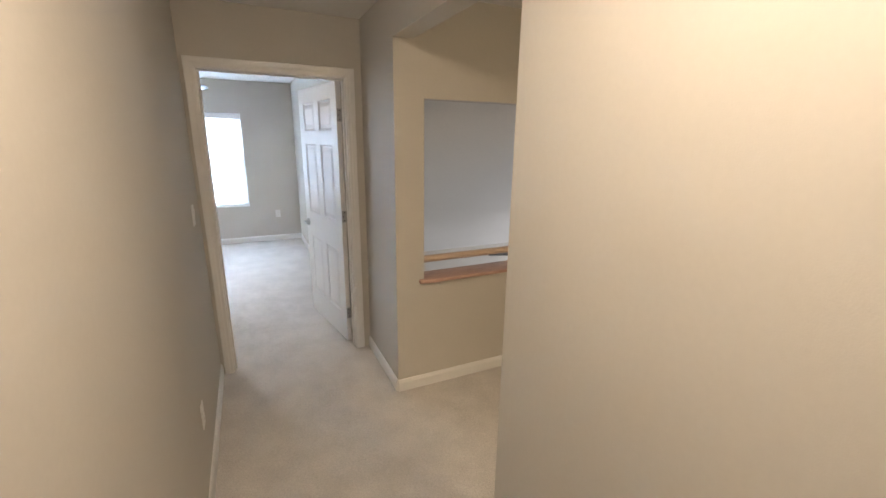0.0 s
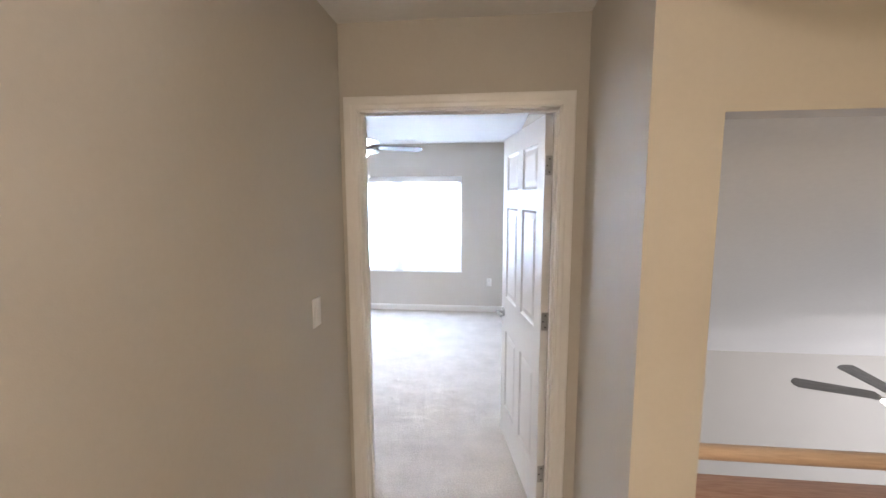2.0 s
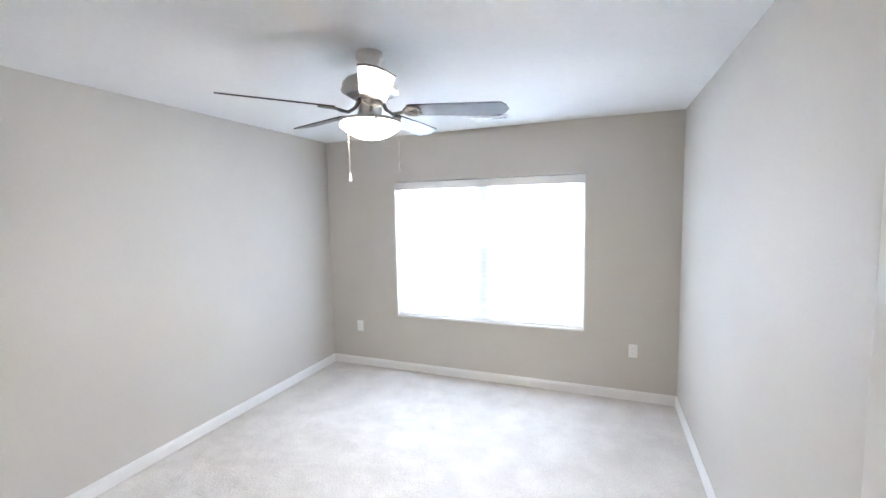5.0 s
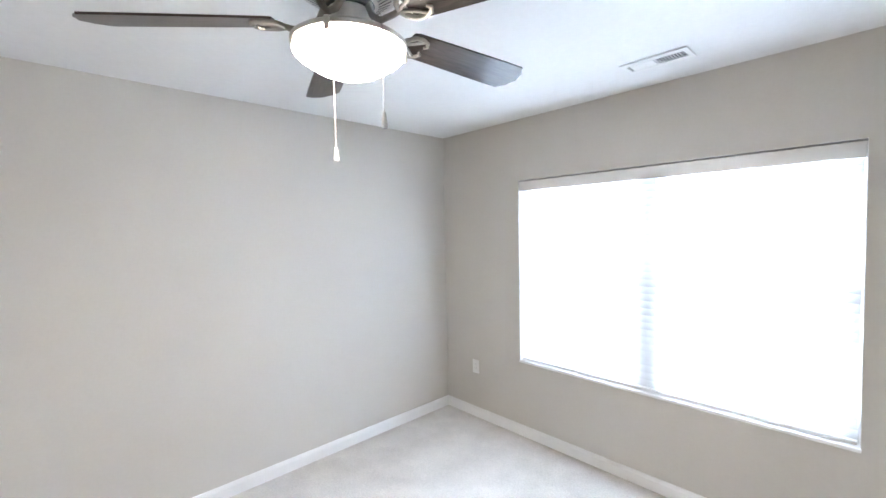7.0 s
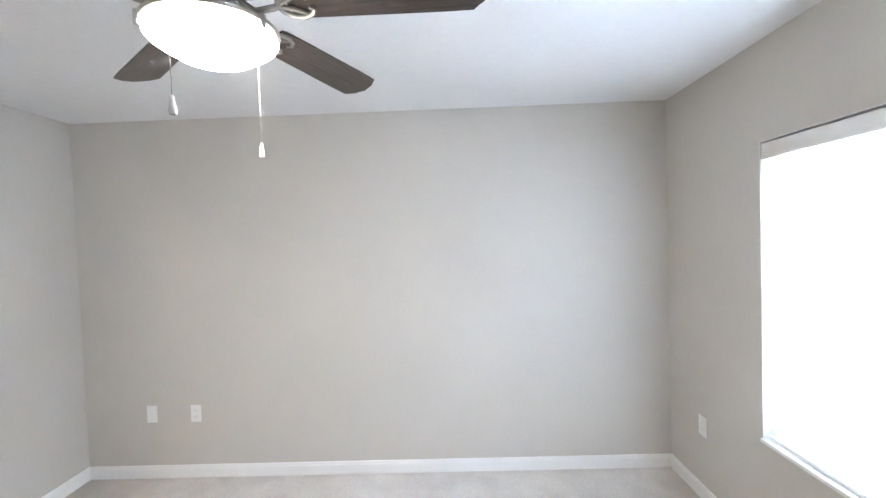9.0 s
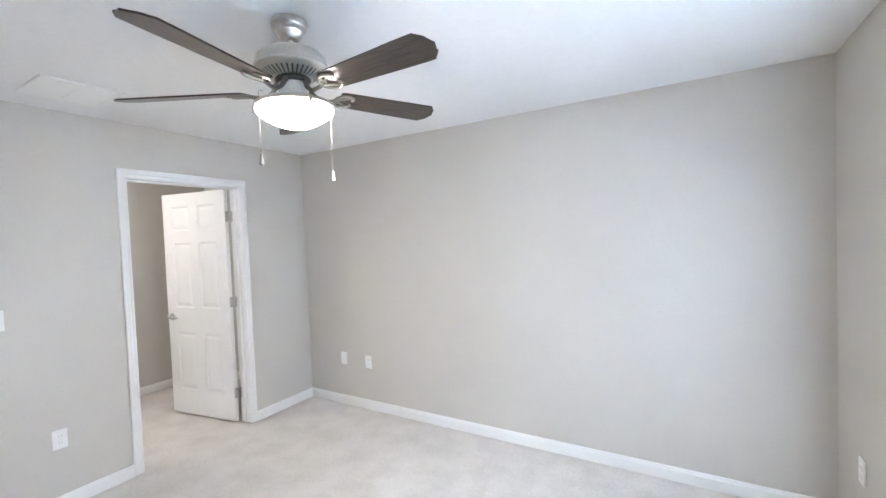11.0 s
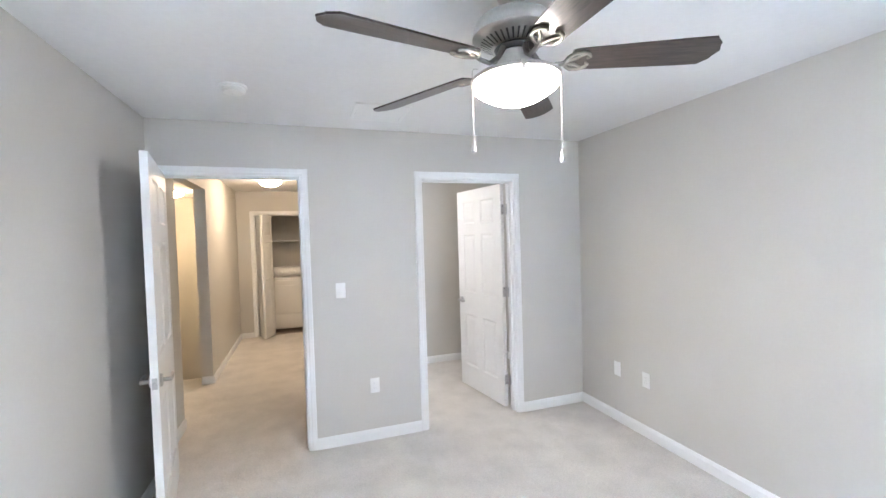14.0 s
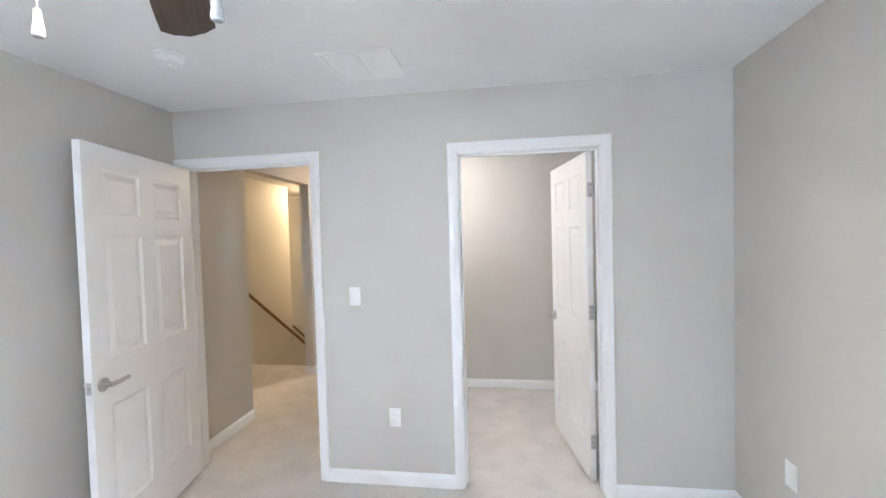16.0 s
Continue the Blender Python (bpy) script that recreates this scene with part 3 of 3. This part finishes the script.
# ---- ceiling fans ----
def ceiling_fan(at, ceil_z, rod, blades, radius, angle, glass, under, label, shades, lean=(0, 0)):
    """A five-blade fan hung from at, with its ceiling plate at height ceil_z."""
    fan = thing("ceiling_fan", pose(at[0], at[1], ceil_z, lean[0], lean[1], 0), label, "ceiling fan")
    plumb = pose(0, 0, 0, lean[0], lean[1], 0).inverted()
    part("canopy", lathe([(0, 0), (0.066, 0), (0.068, -0.003), (0.068, -0.022), (0.064, -0.030), (0.054, -0.036), (0.049, -0.044), (0.045, -0.058), (0.036, -0.066), (0.033, -0.070), (0.020, -0.072), (0, -0.072)], 40), NICKEL, fan, smooth=True, m=plumb)
    part("downrod", lathe([(0, -0.066), (0.0125, -0.066), (0.0125, -rod + 0.024), (0.022, -rod + 0.022), (0.024, -rod + 0.010), (0, -rod + 0.010)], 20), NICKEL, fan, smooth=True)
    z = -rod - 0.010
    motor = part("motor_housing", lathe([(0, z + 0.021), (0.050, z + 0.021), (0.090, z + 0.014), (0.116, z + 0.001), (0.129, z - 0.014), (0.134, z - 0.030), (0.134, z - 0.044), (0.138, z - 0.046), (0.139, z - 0.054), (0.135, z - 0.058), (0.120, z - 0.064), (0.085, z - 0.084), (0.055, z - 0.090), (0, z - 0.090)], 48), NICKEL, fan, smooth=True)
    bm = bmesh.new()
    for i in range(36):
        a = 2 * math.pi * i / 36
        d, s = Vector((math.cos(a), math.sin(a), 0)), Vector((-math.sin(a), math.cos(a), 0))
        q = [d * 0.112 + s * 0.0036, d * 0.112 - s * 0.0036, d * 0.078 - s * 0.0024, d * 0.078 + s * 0.0024]
        zz = [z - 0.0702, z - 0.0702, z - 0.0895, z - 0.0895]
        bm.faces.new([bm.verts.new((v.x, v.y, h)) for v, h in zip(q, zz)])
    part("vent_slots", bm, SLOT, motor)
    part("flywheel", lathe([(0, z - 0.088), (0.064, z - 0.088), (0.068, z - 0.094), (0.062, z - 0.106), (0.040, z - 0.112), (0, z - 0.112)], 32), DARKMETAL, fan, smooth=True)
    part("switch_housing", lathe([(0, z - 0.108), (0.054, z - 0.108), (0.057, z - 0.112), (0.056, z - 0.163), (0.061, z - 0.172), (0, z - 0.172)], 36), NICKEL, fan, smooth=True)
    zb = z - 0.150
    for i in range(blades):
        hold = new("blade_arm")
        hold.parent = fan
        hold.matrix_basis = pose(0, 0, zb, 0, 0.5, angle + 360 / blades * i)
        # curved iron: a stem that splits into a scrolled fork
        bm = bmesh.new()
        tube([(0.058, 0, 0.050), (0.078, 0, 0.014), (0.110, 0, -0.008), (0.150, 0, -0.003), (0.175, 0, 0.004)], [0.011, 0.009, 0.008, 0.008, 0.007], 8, bm)
        for s in (-1, 1):
            tube([(0.165, 0, 0.002), (0.172, s * 0.022, 0.003), (0.190, s * 0.040, 0.004), (0.216, s * 0.044, 0.004), (0.238, s * 0.034, 0.004), (0.246, s * 0.020, 0.004), (0.236, s * 0.012, 0.004)],
                 [0.007, 0.007, 0.0065, 0.006, 0.006, 0.0055, 0.004], 8, bm)
            tube([(0.17, s * 0.004, 0.003), (0.20, s * 0.016, 0.004), (0.225, s * 0.034, 0.004)], [0.006, 0.005, 0.004], 8, bm)
        part("blade_iron", bm, IRON, hold, "scrolled brushed nickel blade iron", True, pose(0, 0, 0, -13.2, 0, 0))
        # blade: slightly widening board with a shouldered tip
        half = [(0.185, 0.046), (0.20, 0.052), (0.26, 0.055), (radius - 0.12, 0.066), (radius - 0.040, 0.067), (radius - 0.036, 0.061), (radius - 0.013, 0.038), (radius - 0.012, 0.028), (radius, 0.0)]
        out = half + [(x, -y) for x, y in half[-2::-1]]
        bm = bmesh.new()
        f0 = bm.faces.new([bm.verts.new((x, y, 0.009)) for x, y in out])
        ex = bmesh.ops.extrude_face_region(bm, geom=[f0])
        for v in ex["geom"]:
            if isinstance(v, bmesh.types.BMVert):
                v.co.z += 0.006
        bmesh.ops.recalc_face_normals(bm, faces=bm.faces)
        bl = part("blade", bm, under, hold, "dark espresso wood-grain fan blade", False, pose(0, 0, 0, -13.2, 0, 0))
    if shades:
        zr = z - 0.172
        for i in range(3):
            a = radians(40 + 120 * i)
            bm = lathe([(0.018, 0), (0.022, -0.01), (0.045, -0.05), (0.058, -0.085), (0.055, -0.085), (0.042, -0.05), (0.015, -0.006)], 24)
            part("glass_shade", bm, glass, fan, "lit frosted glass bell shade", True, pose(0.07 * math.cos(a), 0.07 * math.sin(a), zr + 0.02, 0, 40, math.degrees(a)) @ pose(0, 0, 0, 0, -80, 0))
    else:
        zr = z - 0.168
        rim = part("light_fitter", lathe([(0, zr), (0.06, zr), (0.110, zr - 0.010), (0.143, zr - 0.018), (0.151, zr - 0.024), (0.151, zr - 0.034), (0.146, zr - 0.037), (0, zr - 0.035)], 48), NICKEL, fan, "brushed nickel light fitter", True)
        for i in range(3):
            a = radians(70 + 120 * i)
            part("bowl_clip", boxes((0.144, 0.158, -0.007, 0.007, zr - 0.052, zr - 0.020), bevel=0.003), NICKEL, rim, "", True, pose(0, 0, 0, 0, 0, math.degrees(a)))
        part("glass_bowl", lathe([(0.120, zr - 0.036), (0.138, zr - 0.038), (0.145, zr - 0.043), (0.145, zr - 0.050), (0.137, zr - 0.060), (0.112, zr - 0.077), (0.082, zr - 0.094), (0.052, zr - 0.105), (0.022, zr - 0.110), (0, zr - 0.111)], 56), glass, fan, "lit frosted glass bowl shade", True)
    return fan


FAN = Vector((1.745, 1.970, H))
fan1 = ceiling_fan(FAN[:2], H, 0.118, 5, 0.672, 86.7, FAN_BOWL, BLADE, "brushed nickel ceiling fan with dark blades and a lit glass bowl", False, (0.4, 1.5))
plumb = pose(0, 0, 0, 0.4, 1.5, 0).inverted()
for x, y, zk in ((1.583, 2.008, 1.825), (1.893, 1.966, 1.855)):
    dx, dy, zz, top = x - FAN.x, y - FAN.y, zk - H, 2.105 - H
    bm = bmesh.new()
    tube([(dx * 0.86, dy * 0.86, top + 0.012), (dx * 0.97, dy * 0.97, top + 0.010), (dx, dy, top), (dx, dy, zz + 0.03)], 0.0009, 5, bm)
    steps = int((top - zz - 0.03) / 0.006)
    for i in range(steps):
        zc = top - i * 0.006
        bmesh.ops.create_icosphere(bm, subdivisions=1, radius=0.0011, matrix=Matrix.Translation((dx, dy, zc)))
    ch = part("pull_chain", bm, IRON, fan1, "beaded metal pull chain", m=plumb)
    part("pull_knob", lathe([(0, zz + 0.030), (0.004, zz + 0.029), (0.005, zz + 0.018), (0.0078, zz - 0.002), (0.0078, zz - 0.008), (0.006, zz - 0.010), (0, zz - 0.010)], 16), KNOB, ch, "clear bell-shaped pull", True, pose(dx, dy, 0))

fan2 = ceiling_fan((6.38, 1.5), sl(1.5) - 0.004, 0.60, 5, 0.74, 12, GREAT_BOWL, BLADE_TOP, "nickel ceiling fan on a long rod with grey blades", True)
for x, y in ((-0.12, -0.06), (0.11, -0.05)):
    bm = tube([(x, y, -0.80), (x, y, -1.03)], 0.0022, 6)
    ch = part("pull_chain", bm, IRON, fan2, "metal pull chain")
    part("pull_knob", lathe([(0, -1.02), (0.006, -1.022), (0.013, -1.055), (0.011, -1.062), (0, -1.063)], 14), PLASTIC, ch, "white bell-shaped pull", True, pose(x, y, 0))


# ---- small fixtures ----
def dome_light(x, y, glass, label):
    lamp = thing("ceiling_light", pose(x, y, H), label, "ceiling light", "flush dome lights")
    part("base", lathe([(0, 0), (0.150, 0), (0.152, -0.006), (0.148, -0.022), (0.135, -0.026), (0, -0.026)], 40), NICKEL, lamp, "nickel base ring", True)
    part("shade", lathe([(0.138, -0.024), (0.140, -0.034), (0.128, -0.062), (0.098, -0.086), (0.055, -0.101), (0.012, -0.106), (0, -0.106)], 44), glass, lamp, "lit frosted glass dome", True)
    part("finial", lathe([(0, -0.104), (0.008, -0.106), (0.009, -0.112), (0.005, -0.122), (0, -0.124)], 14), NICKEL, lamp, "", True)


dome_light(2.82, -2.78, HALL_BOWL, "lit flush dome ceiling light in the hallway")
dome_light(1.95, -0.95, CLOSET_BOWL, "lit flush dome ceiling light in the closet")
dome_light(4.32, -4.25, STAIR_BOWL, "lit flush dome ceiling light above the stairs")


def plate(m, kind):
    """A wall plate on the xz plane, facing -y of its pose. kind: outlet, switch or jack."""
    names = {"outlet": ("wall_outlet", "white duplex wall outlet", "outlet"), "switch": ("light_switch", "white rocker light switch", "light switch"), "jack": ("cable_jack", "white wall plate with a small round jack", "wall plate")}
    nm, lab, cat = names[kind]
    ob = thing(nm, m, lab + " on a greige wall", cat, nm + "s")
    part("cover_plate", boxes((-0.036, 0.036, -0.006, 0, -0.058, 0.058), bevel=0.0028), PLASTIC, ob, "", True)
    if kind == "outlet":
        for z in (-0.0195, 0.0195):
            s = part("socket", lathe([(0, 0), (0.0165, 0), (0.0165, 0.0022), (0.0155, 0.003), (0, 0.003)], 20), PLASTIC, ob, "", True, pose(0, -0.006, z, 90, 0, 0))
            for x in (-0.006, 0.006):
                part("slot", boxes((x - 0.001, x + 0.001, -0.004, 0.004, 0.0028, 0.0034)), VENTGREY, s)
    elif kind == "switch":
        part("rocker", boxes((-0.0165, 0.0165, -0.0095, -0.005, -0.033, 0.033), bevel=0.002), PLASTIC, ob, "", True, pose(0, 0, 0, 3, 0, 0))
    else:
        part("jack", lathe([(0, 0), (0.006, 0), (0.006, 0.006), (0.003, 0.007), (0, 0.007)], 14), PLASTIC, ob, "small white jack", True, pose(0, -0.006, 0, 90, 0, 0))
    for z in ((0,) if kind == "outlet" else (-0.048, 0.048)):
        part("screw", lathe([(0, 0), (0.0032, 0), (0.0025, 0.001), (0, 0.0012)], 10), PLASTIC, ob, "", False, pose(0, -0.006, z, 90, 0, 0))


plate(pose(0.352, L, 0.430), "outlet")
plate(pose(3.061, L, 0.432), "outlet")
plate(pose(0, 0.458, 0.436, 0, 0, 90), "jack")
plate(pose(0, 0.760, 0.434, 0, 0, 90), "outlet")
plate(pose(1.943, 0, 0.424, 0, 0, 180), "outlet")
plate(pose(2.178, 0, 1.186, 0, 0, 180), "switch")
plate(pose(HW, -0.463, 1.212, 0, 0, 90), "switch")
plate(pose(HW, -1.18, 0.392, 0, 0, 90), "outlet")

smoke = thing("smoke_detector", pose(2.76, 0.74, H), "round white smoke detector on the ceiling", "smoke detector")
part("base", lathe([(0, 0), (0.068, 0), (0.068, -0.010), (0.064, -0.012), (0, -0.012)], 40), PLASTIC, smoke, "", True)
part("cover", lathe([(0, -0.012), (0.056, -0.012), (0.060, -0.018), (0.058, -0.030), (0.050, -0.038), (0.020, -0.041), (0, -0.041)], 40), PLASTIC, smoke, "", True)
part("button", lathe([(0, -0.040), (0.010, -0.0405), (0.009, -0.044), (0, -0.0445)], 16), PLASTIC, smoke, "", True)

grille = thing("return_grille", pose(1.92, 0.45, H), "square white return air grille in the ceiling", "air grille")
part("frame", boxes((-0.18, 0.18, -0.18, -0.155, -0.010, 0), (-0.18, 0.18, 0.155, 0.18, -0.010, 0), (-0.18, -0.155, -0.155, 0.155, -0.010, 0), (0.155, 0.18, -0.155, 0.155, -0.010, 0), (-0.006, 0.006, -0.155, 0.155, -0.010, 0), bevel=0.003), PLASTIC, grille)
# grey sheet whose colour stands for the shade inside the duct
part("backing", boxes((-0.155, 0.155, -0.155, 0.155, -0.002, 0)), VENTGREY, grille)
bm = bmesh.new()
box(bm, -0.073, 0.073, -0.0095, 0.0095, -0.0005, 0.0005)
fin = mesh_of("slat", bm, PLASTIC)
for sx in (-0.0805, 0.0805):
    for i in range(20):
        ob = new("slat", fin)
        ob.parent = grille
        ob.matrix_basis = pose(sx, -0.147 + i * 0.0155, -0.006, 16, 0, 0)

vent = thing("supply_vent", pose(1.928, 3.59, H), "white ceiling supply register with angled slats", "air vent")
part("frame", boxes((-0.155, 0.155, -0.075, -0.036, -0.008, 0), (-0.155, 0.155, 0.036, 0.075, -0.008, 0), (-0.155, -0.13, -0.036, 0.036, -0.008, 0), (0.13, 0.155, -0.036, 0.036, -0.008, 0), (-0.004, 0.004, -0.036, 0.036, -0.008, 0), bevel=0.003), PLASTIC, vent)
# duct shade behind the slats, put in as a grey sheet
part("backing", boxes((-0.13, 0.13, -0.036, 0.036, -0.0015, 0)), VENTGREY, vent)
for i in range(8):
    for side, tilt in ((-1, 62), (1, -28)):
        bm = boxes((-0.0006, 0.0006, -0.036, 0.036, -0.007, 0.007))
        part("slat", bm, PLASTIC, vent, "", False, pose(side * (0.016 + i * 0.0135), 0, -0.007, 0, tilt if side > 0 else 70, 0))

# ---- pass-through sill ----
sill = structure("window_sill_oak", boxes((3.600, SX - 0.002, -0.848, -0.668, 0.748, 0.774), bevel=0.007), OAK, "reddish oak sill board of the pass-through", "sill", True)
rail = thing("pass_through_rail", pose(0, -0.735, 0.774), "light oak rail on a wooden post above the pass-through sill", "rail")
part("rail", tube([(3.637, 0.03, 0.097), (4.703, 0.03, 0.097)], 0.024, 18), RAILWOOD, rail, smooth=True)
bm = bmesh.new()
foot = [bm.verts.new(v) for v in ((4.60, -0.02, 0), (4.65, -0.02, 0), (4.65, 0.055, 0), (4.60, 0.055, 0))]
head = [bm.verts.new(v) for v in ((4.605, 0.008, 0.082), (4.645, 0.008, 0.082), (4.645, 0.05, 0.082), (4.605, 0.05, 0.082))]
for i in range(4):
    bm.faces.new((foot[i], foot[(i + 1) % 4], head[(i + 1) % 4], head[i]))
bm.faces.new(foot[::-1])
bm.faces.new(head)
bmesh.ops.bevel(bm, geom=list(bm.edges), offset=0.004, segments=2, affect="EDGES")
part("post", bm, OAK, rail, "tapered oak support post", True)


# ---- laundry ----
def appliance(name, x, label, front_door):
    ob = thing(name, pose(x, -5.265, 0), label, name.replace("_", " "), "laundry machines")
    w, d = 0.68, 0.70
    bm = boxes((0.002, w - 0.002, 0.0, d, 0.03, 0.90), bevel=0.012)
    part("body", bm, ENAMEL, ob, "", True)
    part("top", boxes((0, w, 0.11, d + 0.004, 0.902, 0.928), bevel=0.010), ENAMEL, ob, "", True)
    bm = bmesh.new()
    prof = [(0.0, 0.905), (0.13, 0.932), (0.115, 1.03), (0.085, 1.088), (0.05, 1.10), (0.0, 1.10)]
    f0 = bm.faces.new([bm.verts.new((0.01, y, z)) for y, z in prof])
    ex = bmesh.ops.extrude_face_region(bm, geom=[f0])
    for v in ex["geom"]:
        if isinstance(v, bmesh.types.BMVert):
            v.co.x = w - 0.01
    bmesh.ops.recalc_face_normals(bm, faces=bm.faces)
    bmesh.ops.bevel(bm, geom=list(bm.edges), offset=0.012, segments=3, affect="EDGES", clamp_overlap=True)
    con = part("control_panel", bm, ENAMEL, ob, "sloping white control panel", True)
    for kx in (0.16, 0.40, 0.53):
        part("knob", lathe([(0, 0), (0.026, 0), (0.024, 0.016), (0.014, 0.02), (0, 0.02)], 20), PLASTIC, con, "round control knob", True, pose(kx, 0.118, 1.0, -80, 0, 0))
    if front_door:
        part("door", boxes((0.04, w - 0.04, d, d + 0.012, 0.30, 0.80), bevel=0.006), ENAMEL, ob, "rectangular front loading door", True)
        part("lower_panel", boxes((0.01, w - 0.01, d, d + 0.006, 0.05, 0.285), bevel=0.004), ENAMEL, ob, "", True)
    else:
        part("lid", boxes((0.06, w - 0.06, 0.16, d - 0.04, 0.928, 0.942), bevel=0.006), ENAMEL, ob, "white top loading lid", True)
        part("front_panel", boxes((0.008, w - 0.008, d, d + 0.006, 0.05, 0.885), bevel=0.004), ENAMEL, ob, "", True)
    for fx in (0.05, w - 0.05):
        for fy in (0.05, d - 0.05):
            part("foot", lathe([(0, -0.004), (0.022, -0.004), (0.022, 0.01), (0.010, 0.014), (0.010, 0.04), (0, 0.04)], 14), SLOT, ob, "", True, pose(fx, fy, 0))


appliance("clothes_dryer", 2.44, "white front-loading clothes dryer in the laundry closet", True)
appliance("washing_machine", 1.635, "white top-loading washing machine in the laundry closet", False)
shelf = thing("laundry_shelf", pose(0, 0, 1.578), "white shelf board on brackets across the laundry closet", "shelf")
part("board", boxes((1.602, HE - 0.002, -5.298, -4.90, 0, 0.019), bevel=0.003), TRIM, shelf)
for x in (2.23, 3.1):
    part("bracket", boxes((x - 0.012, x + 0.012, -5.298, -5.276, -0.25, -0.001), (x - 0.010, x + 0.010, -5.276, -5.02, -0.020, -0.001), bevel=0.002), TRIM, shelf)
    part("standard", boxes((x - 0.011, x + 0.011, -5.298, -5.288, 0.021, 0.50), bevel=0.002), TRIM, shelf, "white slotted wall standard")
